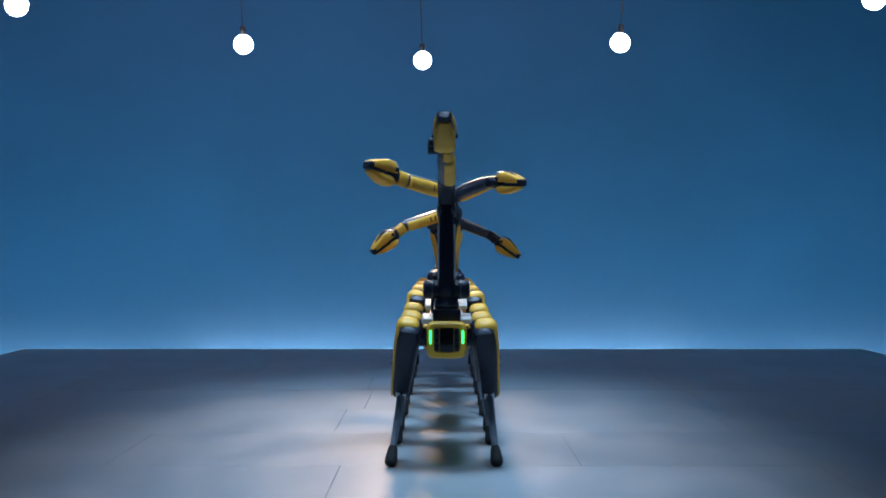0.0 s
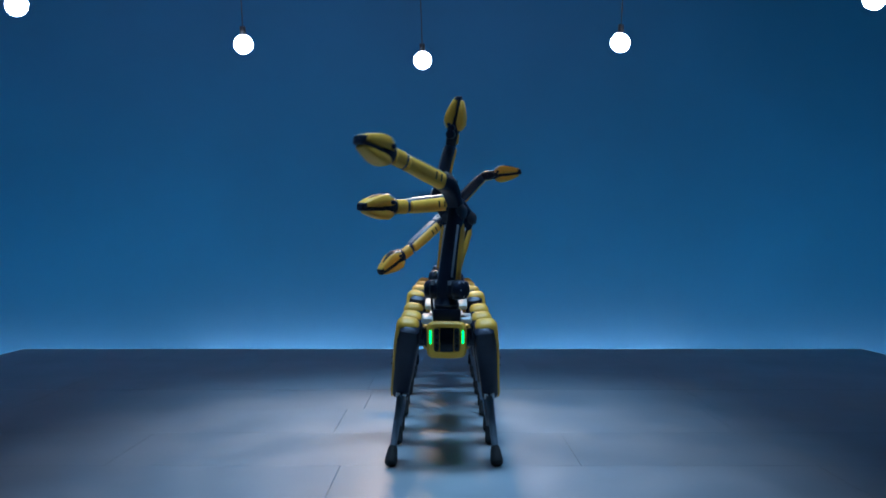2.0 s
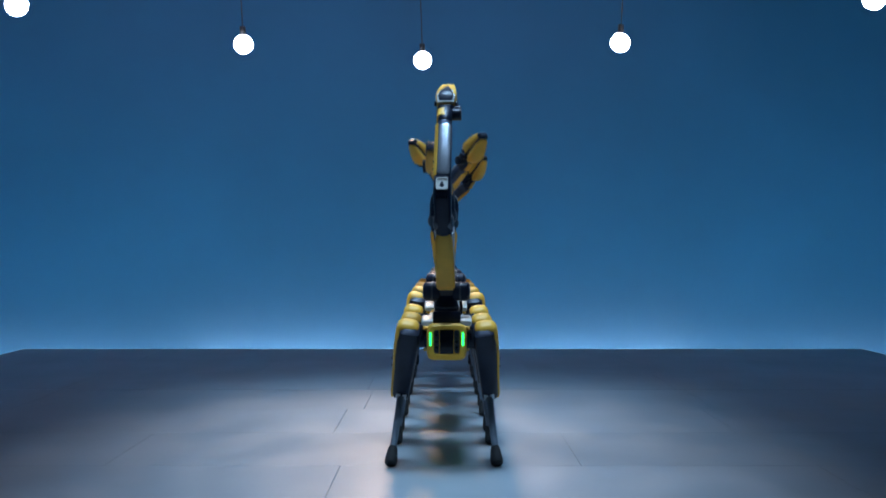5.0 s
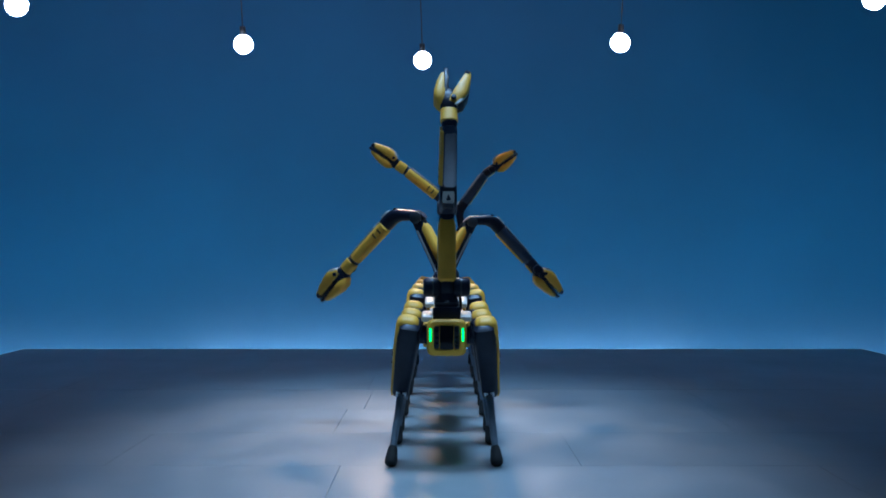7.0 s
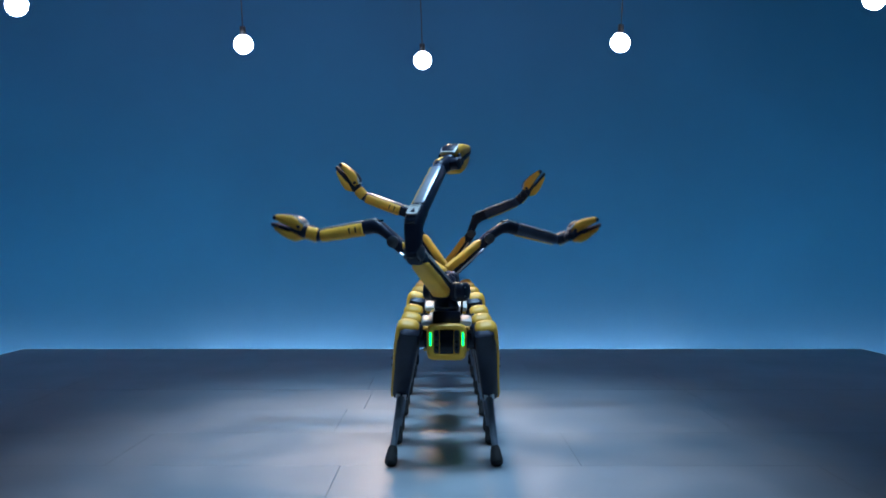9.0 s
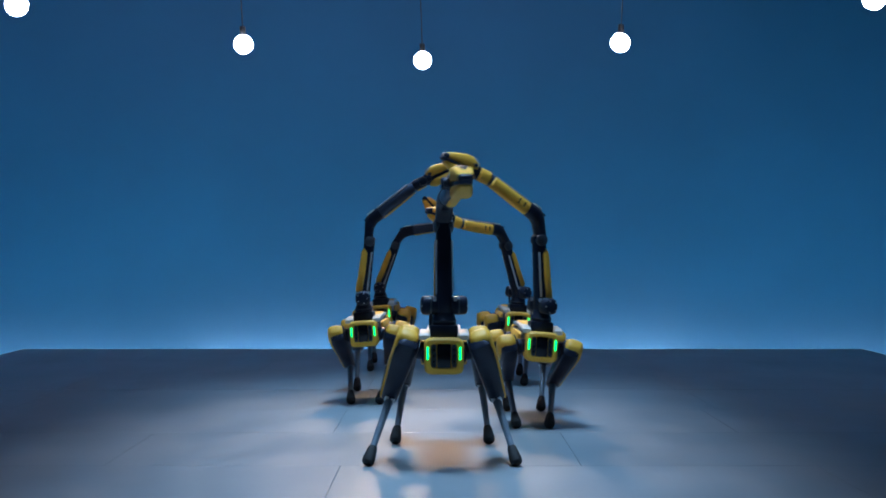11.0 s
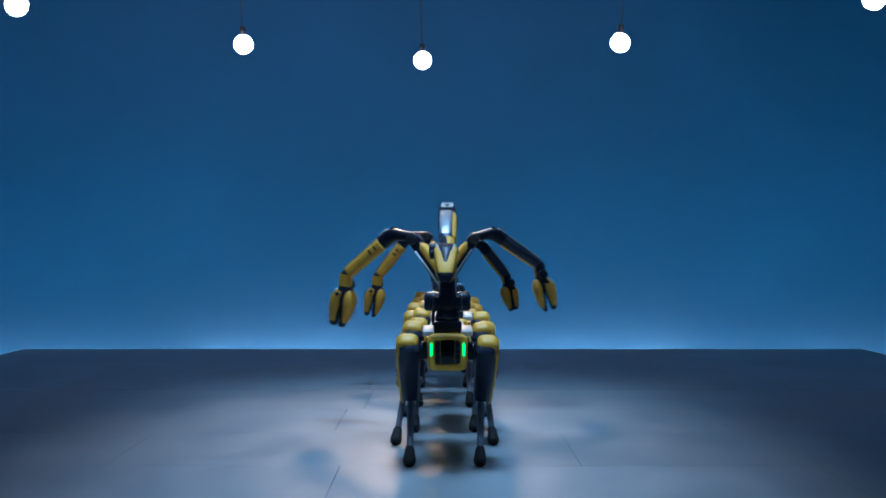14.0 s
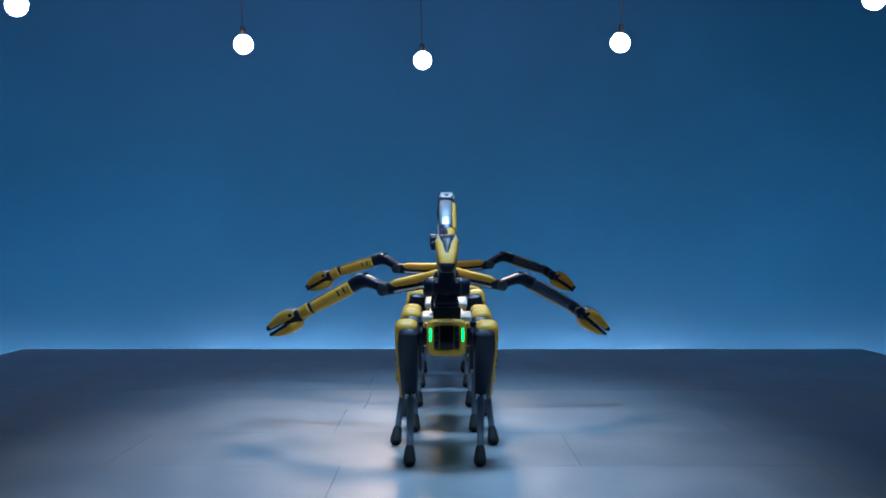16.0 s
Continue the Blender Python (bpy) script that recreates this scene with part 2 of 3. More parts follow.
def build_body(robot):
    body = part("body", "body_core", lambda bm: loft(bm, [(-0.40, 0, 0, 0.075, 0.06), (-0.385, 0, 0, 0.085, 0.072), (-0.2, 0, 0, 0.09, 0.075), (0.2, 0, 0, 0.09, 0.075), (0.37, 0, 0, 0.085, 0.072)], "x", 20, 5), M["black"], robot)

    def cap(bm):
        loft(bm, [(0.30, 0, 0.0, 0.086, 0.080), (0.385, 0, 0, 0.088, 0.081), (0.405, 0, 0, 0.085, 0.079), (0.412, 0, 0, 0.078, 0.072),
                  (0.412, 0, 0.002, 0.060, 0.056), (0.404, 0, 0.002, 0.058, 0.054)], "x", 24, 6)
    face = part("front_cap", "front_cap", cap, M["yellow"], robot, "yellow moulded front cap")
    part("sensor_window", "sensor_window", lambda bm: box(bm, 0.398, 0.4085, -0.030, 0.030, -0.05, 0.054, 0.003), M["lens"], face, "black sensor window")
    for s in (-1, 1):
        part("led_strip", "led_strip_%d" % s, lambda bm: box(bm, 0.408, 0.417, s * 0.071 - 0.004, s * 0.071 + 0.004, -0.014, 0.042, 0.002), M["led"], face, "glowing green status light")
        part("camera_slot", "camera_slot_%d" % s, lambda bm: loft(bm, [(0.402, s * 0.044, 0.002, 0.012, 0.05, 5), (0.4105, s * 0.044, 0.002, 0.012, 0.05, 5), (0.4105, s * 0.044, 0.002, 0.008, 0.045, 5), (0.406, s * 0.044, 0.002, 0.0075, 0.044, 5)], "x", 12), M["metal"], face)
        for z in (-0.025, 0.0, 0.028):
            part("camera_lens", "camera_lens_%d_%.3f" % (s, z), lambda bm: tube(bm, "x", 0.405, 0.4125, s * 0.044, z, 0.0068, 10, 0.001), M["lens"], face)
    part("rear_cap", "rear_cap", lambda bm: loft(bm, [(-0.43, 0, 0, 0.062, 0.05), (-0.42, 0, 0, 0.082, 0.07), (-0.33, 0, 0, 0.094, 0.082), (-0.31, 0, 0, 0.09, 0.08)], "x", 24, 5), M["yellow"], robot, "yellow moulded rear cap")
    for s in (-1, 1):
        part("side_rail", "side_rail_%d" % s, lambda bm: box(bm, -0.30, 0.30, s * 0.068 - 0.012, s * 0.068 + 0.012, 0.074, 0.094, 0.003), M["silver"], robot, "pale aluminium mounting rail")
        part("side_panel", "side_panel_%d" % s, lambda bm: loft(bm, [(-0.17, s * 0.092, 0, 0.010, 0.05), (-0.14, s * 0.095, 0, 0.014, 0.062), (0.14, s * 0.095, 0, 0.014, 0.062), (0.17, s * 0.092, 0, 0.010, 0.05)], "x", 12, 4), M["yellow"], robot)
        part("shoulder_panel", "shoulder_panel_%d" % s, lambda bm: loft(bm, [(0.20, s * 0.085, 0.088, 0.022, 0.014), (0.21, s * 0.085, 0.09, 0.026, 0.018), (0.37, s * 0.085, 0.084, 0.026, 0.016), (0.385, s * 0.085, 0.08, 0.022, 0.01)], "x", 12, 5), M["white"], robot, "off-white panel beside the arm base")
    part("back_panel", "back_panel", lambda bm: loft(bm, [(-0.36, 0, 0.08, 0.05, 0.010), (-0.34, 0, 0.084, 0.058, 0.016), (0.12, 0, 0.084, 0.058, 0.016), (0.15, 0, 0.08, 0.05, 0.010)], "x", 16, 5), M["yellow"], robot, "yellow panel along the back")
    return body


def build_leg(robot, s, front):
    """Hip, thigh and shin; s: +1 on the robot's own left."""
    hip = part("hip", "hip_%d" % s, lambda bm: (tube(bm, "x", -0.075, 0.075, 0, 0, 0.047), loft(bm, [(s * 0.02, 0, 0, 0.035, 0.04), (s * 0.062, 0, 0, 0.043, 0.043)], "y", 16, 2.2)), M["black"], robot)
    part("hip_motor", "hip_motor_%d" % s, lambda bm: tube(bm, "x", -0.092, -0.07, 0, 0, 0.036), M["metal"], hip)
    part("hip_bolt_ring", "hip_ring_%d" % s, lambda bm: tube(bm, "x", 0.072, 0.08, 0, 0, 0.034), M["grey"], hip)

    def core(bm):
        loft(bm, [(0.062, 0.004, s * 0.002, 0.03, 0.024), (0.048, 0.004, s * 0.002, 0.052, 0.044), (0.0, 0.002, s * 0.003, 0.060, 0.050), (-0.07, -0.002, s * 0.004, 0.056, 0.049), (-0.2, -0.004, s * 0.004, 0.047, 0.043),
                  (-0.318, 0, s * 0.004, 0.040, 0.038), (-0.338, 0, s * 0.004, 0.032, 0.032), (-0.342, 0, s * 0.004, 0.024, 0.024)], "z", 20, 5.0)
    thigh = part("thigh", "thigh_core_%d" % s, core, M["black"], robot)

    def cover(bm):
        # a blocky cap over the hip, running down the outer side as a band
        loft(bm, [(0.076, -0.008, s * 0.012, 0.014, 0.020, 2.6), (0.073, -0.008, s * 0.012, 0.025, 0.033, 2.8), (0.065, -0.008, s * 0.012, 0.035, 0.043, 3), (0.055, -0.008, s * 0.012, 0.040, 0.048, 3.2),
                  (0.048, -0.008, s * 0.014, 0.041, 0.049, 3.4), (0.038, -0.008, s * 0.032, 0.042, 0.032, 3.4), (0.020, -0.004, s * 0.053, 0.050, 0.011, 3.4), (-0.10, -0.010, s * 0.054, 0.040, 0.010, 3.4), (-0.20, -0.012, s * 0.048, 0.034, 0.010, 3.4),
                  (-0.322, -0.006, s * 0.043, 0.029, 0.009, 3.4), (-0.344, -0.004, s * 0.041, 0.022, 0.006, 3.4)], "z", 24)
    part("thigh_cover", "thigh_cover_%d" % s, cover, M["yellow"], thigh, "yellow moulded thigh cover")

    part("cover_seam", "cover_seam_%d" % s, lambda bm: box(bm, -0.038, 0.022, s * 0.0635 - 0.002, s * 0.0635 + 0.002, -0.122, -0.118), M["black"], thigh)
    for zz in (-0.06, -0.18):
        part("cover_screw", "cover_screw_%d_%.2f" % (s, zz), lambda bm: tube(bm, "y", s * 0.0605 - 0.005, s * 0.0605 + 0.005, zz, -0.01, 0.005, 8, 0.001), M["metal"], thigh)

    def knee(bm):
        tube(bm, "y", s * 0.0 - 0.028, s * 0.0 + 0.028, -THIGH, 0, 0.026)
    part("knee_joint", "knee_%d" % s, knee, M["metal"], thigh)
    for o in (-0.019, 0.019):
        part("knee_plate", "knee_plate_%d_%.3f" % (s, o), lambda bm: (box(bm, 0.036, 0.0445, o - 0.005, o + 0.005, -0.330, -0.300, 0.002), box(bm, 0.036, 0.0445, o * 0.55 - 0.004, o * 0.55 + 0.004, -0.338, -0.322, 0.002)), M["silver"], thigh, "small bright metal plate")
        part("knee_screw", "knee_screw_%d_%.3f" % (s, o), lambda bm: tube(bm, "x", 0.036, 0.0465, o * 0.5, -0.306, 0.0045, 8, 0.001), M["silver"], thigh)

    def shin(bm):
        loft(bm, [(0.028, 0.0, 0, 0.016, 0.018), (0.02, 0, 0, 0.024, 0.022), (-0.02, -0.002, 0, 0.026, 0.021), (-0.08, 0.0, 0, 0.023, 0.018), (-0.20, 0.004, 0, 0.017, 0.0155),
                  (-0.27, 0.002, 0, 0.017, 0.0155), (-0.30, 0, 0, 0.019, 0.017)], "z", 16, 2.4)
    lower = part("shin", "shin", shin, M["grey"], robot, "slim grey lower leg")

    def foot(bm):
        loft(bm, [(-0.272, 0, 0, 0.019, 0.018), (-0.285, 0, 0, 0.024, 0.022), (-0.315, 0.0, 0, 0.028, 0.026), (-0.337, 0.002, 0, 0.032, 0.029), (-0.352, 0.002, 0, 0.030, 0.027), (-0.361, 0.002, 0, 0.020, 0.018)], "z", 16, 2.3)
    part("foot", "foot", foot, M["rubber"], lower, "black rubber foot")
    return hip, thigh, lower


def build_arm(robot):
    def turret_mesh(bm):
        tube(bm, "z", -0.088, -0.062, 0, 0, 0.054, 28, 0.006)
        loft(bm, [(-0.066, 0, 0, 0.056, 0.056, 2), (-0.056, 0, 0, 0.050, 0.052, 2), (-0.036, 0, 0, 0.041, 0.046, 2.3), (0.022, 0, 0, 0.036, 0.042, 2.6), (0.040, 0, 0, 0.026, 0.034, 2.6)], "z", 20)
    part("arm_mount", "arm_mount", lambda bm: box(bm, ARM_X - 0.075, ARM_X + 0.062, -0.062, 0.062, ARM_Z - 0.146, ARM_Z - 0.086, 0.008), M["black"], robot, "square black mount under the arm")
    turret = part("arm_turret", "arm_turret", turret_mesh, M["black"], robot, "black rotating arm base")
    for s in (-1, 1):
        part("shoulder_motor", "shoulder_motor_%d" % s, lambda bm: loft(bm, [(s * 0.030, 0, 0, 0.038, 0.038), (s * 0.036, 0, 0, 0.042, 0.042), (s * 0.092, 0, 0, 0.042, 0.042), (s * 0.099, 0, 0, 0.038, 0.038),
             (s * 0.104, 0, 0, 0.028, 0.028)], "y", 24, 2.7), M["black"], turret)
        part("motor_ring", "motor_ring_%d" % s, lambda bm: loft(bm, [(s * 0.058, 0, 0, 0.0425, 0.0425), (s * 0.060, 0, 0, 0.0445, 0.0445), (s * 0.065, 0, 0, 0.0445, 0.0445), (s * 0.067, 0, 0, 0.0425, 0.0425)], "y", 24, 2.7), M["metal"], turret)
        for k in range(5):
            a = radians(72 * k + 20)
            part("motor_bolt", "motor_bolt_%d_%d" % (s, k), lambda bm: tube(bm, "y", s * 0.098 - 0.006, s * 0.098 + 0.006, 0.031 * math.cos(a), 0.031 * math.sin(a), 0.004, 8, 0.001), M["silver"], turret)
        part("motor_clip", "motor_clip_%d" % s, lambda bm: box(bm, 0.030, 0.046, s * 0.046 - 0.007, s * 0.046 + 0.007, 0.020, 0.040, 0.003), M["silver"], turret, "small bright metal clip")
    part("turret_collar", "turret_collar", lambda bm: tube(bm, "z", -0.074, -0.066, 0, 0, 0.0565, 28, 0.002), M["metal"], turret)
    part("arm_cable", "arm_cable", lambda bm: loft(bm, [(0.018, -0.062, -0.10, 0.007, 0.007), (0.024, -0.064, -0.07, 0.007, 0.007), (0.032, -0.060, -0.035, 0.007, 0.007), (0.036, -0.050, -0.010, 0.007, 0.007)], "x", 8, 2), M["rubber"], turret)

    def upper(bm):
        loft(bm, [(-0.045, 0, 0, 0.026, 0.03), (-0.03, 0, 0, 0.034, 0.042), (0.02, 0, 0, 0.037, 0.044), (0.09, 0, -0.004, 0.036, 0.036), (0.24, 0, -0.004, 0.034, 0.032), (0.325, 0, 0, 0.033, 0.034), (0.375, 0, 0, 0.031, 0.034), (0.388, 0, 0, 0.022, 0.022)], "x", 18, 3.4)
    up = part("upper_arm", "upper_arm", upper, M["black"], robot)
    part("upper_arm_cover", "upper_arm_cover", lambda bm: loft(bm, [(0.03, 0, 0.032, 0.030, 0.008), (0.045, 0, 0.028, 0.041, 0.024), (0.16, 0, 0.022, 0.041, 0.024), (0.28, 0, 0.020, 0.038, 0.022), (0.31, 0, 0.022, 0.028, 0.008)], "x", 14, 4), M["yellow"], up, "yellow cover strip on the arm")
    for s in (-1, 1):
        part("arm_rod", "arm_rod_%d" % s, lambda bm: tube(bm, "x", 0.05, 0.29, s * 0.035, -0.022, 0.006, 8), M["silver"], up, "pale metal rod")
    part("elbow_joint", "elbow_joint", lambda bm: loft(bm, [(-0.044, UPPER * 0, 0, 0.02, 0.02), (-0.038, 0, 0, 0.032, 0.032), (0.038, 0, 0, 0.032, 0.032), (0.044, 0, 0, 0.02, 0.02)], "y", 20, 2.2), M["metal"], up, at=pose(UPPER, 0, 0))

    def dogleg(bm):
        # a cranked link from the elbow up to the axis of the forearm
        loft(bm, [(-0.036, 0, -0.016, 0.028, 0.022), (-0.016, 0, 0.0, 0.036, 0.038), (0.016, 0, 0.030, 0.037, 0.042), (0.045, 0, 0.064, 0.038, 0.044), (0.075, 0, 0.090, 0.039, 0.042), (0.105, 0, STEP, 0.039, 0.040), (0.16, 0, STEP, 0.037, 0.038)], "x", 18, 3)
    fore = part("forearm", "forearm_link", dogleg, M["black"], robot, "black cranked elbow link")
    part("elbow_window", "elbow_window", lambda bm: loft(bm, [(STEP + 0.034, 0.118, 0, 0.028, 0.026, 6), (STEP + 0.043, 0.118, 0, 0.028, 0.026, 6), (STEP + 0.043, 0.118, 0, 0.024, 0.022, 6), (STEP + 0.039, 0.118, 0, 0.023, 0.021, 6)], "z", 14), M["white"], fore, "pale rim round a dark elbow window")
    part("forearm_core", "forearm_core", lambda bm: loft(bm, [(0.15, 0, STEP, 0.030, 0.031), (0.16, 0, STEP, 0.036, 0.037), (FORE - 0.02, 0, STEP, 0.033, 0.034), (FORE + 0.005, 0, STEP, 0.024, 0.025)], "x", 20, 2.4), M["navy"], fore, "dark side of the forearm")
    part("forearm_top", "forearm_top", lambda bm: loft(bm, [(0.165, -0.005, STEP + 0.034, 0.020, 0.004), (0.175, -0.005, STEP + 0.034, 0.027, 0.007), (FORE - 0.035, -0.005, STEP + 0.031, 0.024, 0.007), (FORE - 0.025, -0.005, STEP + 0.030, 0.018, 0.003)], "x", 12, 3), M["plate"], fore, "satin metal plate on the forearm")
    for k in range(5):
        part("vent_slot", "vent_slot_%d" % k, lambda bm: box(bm, 0.055, 0.072, -0.0225 + 0.010 * k, -0.0175 + 0.010 * k, STEP + 0.0, STEP + 0.0275), M["lens"], fore)

    def sleeve(bm):
        loft(bm, [(0.160, 0.016, STEP - 0.007, 0.020, 0.028), (0.165, 0.014, STEP - 0.007, 0.030, 0.037), (0.29, 0.014, STEP - 0.007, 0.029, 0.036), (FORE - 0.022, 0.014, STEP - 0.006, 0.027, 0.033), (FORE - 0.016, 0.016, STEP - 0.006, 0.019, 0.026)], "x", 20, 2.7)
    part("forearm_cover", "forearm_cover", sleeve, M["yellow"], fore, "yellow cover on one side of the forearm")
    for a in (0.195, 0.232):
        part("forearm_slot", "forearm_slot_%.3f" % a, lambda bm: box(bm, a, a + 0.008, 0.0405, 0.0445, STEP - 0.020, STEP + 0.012, 0.001), M["black"], fore)

    def wrist(bm):
        loft(bm, [(-0.014, 0, 0, 0.022, 0.026), (0.0, 0, 0, 0.031, 0.033), (0.045, 0, 0, 0.032, 0.034), (0.078, 0, 0, 0.030, 0.033), (0.086, 0, 0, 0.020, 0.024)], "x", 18, 2.6)
    hand = part("gripper", "gripper_wrist", wrist, M["black"], robot)
    part("wrist_cover", "wrist_cover", lambda bm: loft(bm, [(0.002, 0.010, -0.002, 0.018, 0.026), (0.007, 0.010, -0.002, 0.027, 0.037), (0.066, 0.010, -0.002, 0.026, 0.036), (0.072, 0.010, -0.002, 0.018, 0.026)], "x", 18, 2.6), M["yellow"], hand, "short yellow wrist cover")
    part("palm", "palm", lambda bm: loft(bm, [(0.070, 0, 0, 0.028, 0.026), (0.082, 0, -0.001, 0.036, 0.036), (0.125, 0, -0.002, 0.040, 0.040), (0.165, 0, -0.004, 0.036, 0.022), (0.178, 0, -0.006, 0.026, 0.010)], "x", 18, 4), M["black"], hand, "black gripper palm")
    part("wrist_motor", "wrist_motor", lambda bm: (tube(bm, "y", -0.070, -0.028, 0.0, 0.06, 0.027), tube(bm, "y", -0.066, -0.03, 0.0, 0.10, 0.020)), M["black"], hand)
    part("lower_finger", "lower_finger", lambda bm: loft(bm, [(0.088, 0, -0.030, 0.022, 0.010), (0.094, 0, -0.033, 0.032, 0.016), (0.125, 0, -0.040, 0.044, 0.026), (0.165, 0, -0.038, 0.044, 0.027), (0.215, 0, -0.031, 0.037, 0.022), (0.262, 0, -0.022, 0.027, 0.014), (0.272, 0, -0.020, 0.018, 0.009)], "x", 14, 4), M["yellow"], hand, "yellow fixed lower finger")
    part("finger_rim", "finger_rim", lambda bm: loft(bm, [(0.14, 0, -0.016, 0.036, 0.008), (0.17, 0, -0.013, 0.041, 0.011), (0.235, 0, -0.011, 0.035, 0.010), (0.278, 0, -0.010, 0.027, 0.010), (0.292, 0, -0.009, 0.022, 0.009), (0.296, 0, -0.009, 0.016, 0.006)], "x", 14, 5), M["black"], hand, "black rim and tip of the finger")
    part("finger_pad", "finger_pad", lambda bm: loft(bm, [(0.17, 0, -0.004, 0.026, 0.004), (0.24, 0, -0.003, 0.022, 0.004), (0.288, 0, -0.003, 0.012, 0.004)], "x", 10, 3), M["rubber"], hand)

    def jaw(bm):
        # two sloping cheeks that taper to a blunt nose
        loft(bm, [(-0.030, 0, 0.006, 0.026, 0.016), (-0.022, 0, 0.010, 0.038, 0.024), (0.02, 0, 0.021, 0.048, 0.032), (0.06, 0, 0.020, 0.045, 0.031), (0.12, 0, 0.011, 0.037, 0.022), (0.160, 0, 0.003, 0.029, 0.014), (0.166, 0, 0.002, 0.021, 0.009)], "x", 14, 4.5)
    top = part("gripper_jaw", "gripper_jaw", jaw, M["yellow"], robot, "yellow hinged gripper jaw")
    part("jaw_pad", "jaw_pad", lambda bm: loft(bm, [(0.02, 0, -0.010, 0.030, 0.004), (0.10, 0, -0.010, 0.026, 0.004), (0.165, 0, -0.011, 0.014, 0.004)], "x", 10, 3), M["rubber"], top)
    for s in (-1, 1):
        part("jaw_hinge", "jaw_hinge_%d" % s, lambda bm: tube(bm, "y", s * 0.046 - 0.006, s * 0.046 + 0.006, 0.012, -0.004, 0.011, 14, 0.002), M["black"], top, "dark round hinge cap")
    part("jaw_trim", "jaw_trim", lambda bm: loft(bm, [(-0.026, 0, 0.030, 0.036, 0.006), (0.004, 0, 0.044, 0.042, 0.0085), (0.045, 0, 0.046, 0.031, 0.007), (0.10, 0, 0.032, 0.016, 0.006), (0.148, 0, 0.016, 0.004, 0.004)], "x", 10, 5), M["white"], top, "pale trim round the dark wedge")
    part("jaw_inlay", "jaw_inlay", lambda bm: loft(bm, [(-0.020, 0, 0.035, 0.029, 0.006), (0.002, 0, 0.047, 0.035, 0.0085), (0.040, 0, 0.050, 0.026, 0.007), (0.09, 0, 0.038, 0.012, 0.006), (0.134, 0, 0.0235, 0.003, 0.004)], "x", 10, 5), M["black"], top, "dark wedge on top of the jaw")
    part("jaw_nose", "jaw_nose", lambda bm: loft(bm, [(0.146, 0, 0.004, 0.029, 0.013), (0.150, 0, 0.003, 0.032, 0.0165), (0.168, 0, -0.001, 0.027, 0.013), (0.174, 0, -0.003, 0.020, 0.008)], "x", 12, 5), M["black"], top, "black blunt tip of the jaw")
    return turret, up, fore, hand, top


def build_robot(label):
    robot = new("robot_dog")
    tagged(robot, label, "robot", "dancing robot dogs")
    build_body(robot)
    legs = [build_leg(robot, s, f) for f in (1, -1) for s in (1, -1)]
    return robot, legs, build_arm(robot)


# ---- movement ----


def glide(rows, t):
    """The values at t between rows of (seconds, values...), eased, with no overshoot."""
    if t <= rows[0][0]:
        return rows[0][1:]
    for k in range(len(rows) - 1):
        a, b = rows[k], rows[k + 1]
        if t <= b[0]:
            h = b[0] - a[0]
            w = (t - a[0]) / h
            out = []
            for i in range(1, len(a)):
                d = (b[i] - a[i]) / h
                d0 = (a[i] - rows[k - 1][i]) / (a[0] - rows[k - 1][0]) if k > 0 else 0.0
                d1 = (rows[k + 2][i] - b[i]) / (rows[k + 2][0] - b[0]) if k + 2 < len(rows) else 0.0
                ma = 0.0 if d0 * d <= 0 else 2 * d0 * d / (d0 + d)
                mb = 0.0 if d1 * d <= 0 else 2 * d1 * d / (d1 + d)
                out.append(a[i] * (1 + 2 * w) * (1 - w) ** 2 + b[i] * w * w * (3 - 2 * w) + h * (ma * w * (1 - w) ** 2 - mb * w * w * (1 - w)))
            return out
    return rows[-1][1:]


def leg_pose(foot, hx, s):
    """Hip, thigh and shin in the robot's space for a foot placed in it."""
    x, y, z = foot[0] - hx, s * foot[1] - HIP_Y, foot[2]
    down = math.sqrt(max(y * y + z * z - HIP_OUT ** 2, 0.01))
    q = math.atan2(z, y) - math.atan2(-down, HIP_OUT)
    d = min(math.hypot(x, down), THIGH + SHIN - 0.002)
    bend = math.acos(max(-1, min(1, (THIGH ** 2 + d * d - SHIN ** 2) / (2 * THIGH * d))))
    a = math.atan2(x, down)
    ua = a - bend
    kx, kz = THIGH * math.sin(ua), -THIGH * math.cos(ua)
    la = math.atan2(d * math.sin(a) - kx, d * math.cos(a) + kz)
    hip = Matrix.Translation((hx, s * HIP_Y, 0)) @ Matrix.Rotation(s * q, 4, "X")
    out = hip @ Matrix.Translation((0, s * HIP_OUT, 0))
    thigh = out @ Matrix.Rotation(-ua, 4, "Y")
    shin = out @ Matrix.Translation((kx, 0, kz)) @ Matrix.Rotation(-la, 4, "Y")
    return hip, thigh, shin


def arm_pose(yaw, up, fore, wrist, grip, roll):
    """Turret, upper arm, forearm, gripper and jaw; the angles are each link's rise over the horizontal."""
    turret = Matrix.Translation((ARM_X, 0, ARM_Z)) @ Matrix.Rotation(radians(yaw), 4, "Z")
    upper = turret @ Matrix.Rotation(-radians(up), 4, "Y")
    elbow = turret @ Matrix.Translation((UPPER * math.cos(radians(up)), 0, UPPER * math.sin(radians(up)))) @ Matrix.Rotation(-radians(fore), 4, "Y")
    hand = elbow @ Matrix.Translation((FORE, 0, STEP)) @ Matrix.Rotation(-radians(wrist - fore), 4, "Y") @ Matrix.Rotation(radians(roll), 4, "X")
    jaw = hand @ Matrix.Translation((0.12, 0, 0.010)) @ Matrix.Rotation(-radians(grip - 6), 4, "Y")
    return turret, upper, elbow, hand, jaw


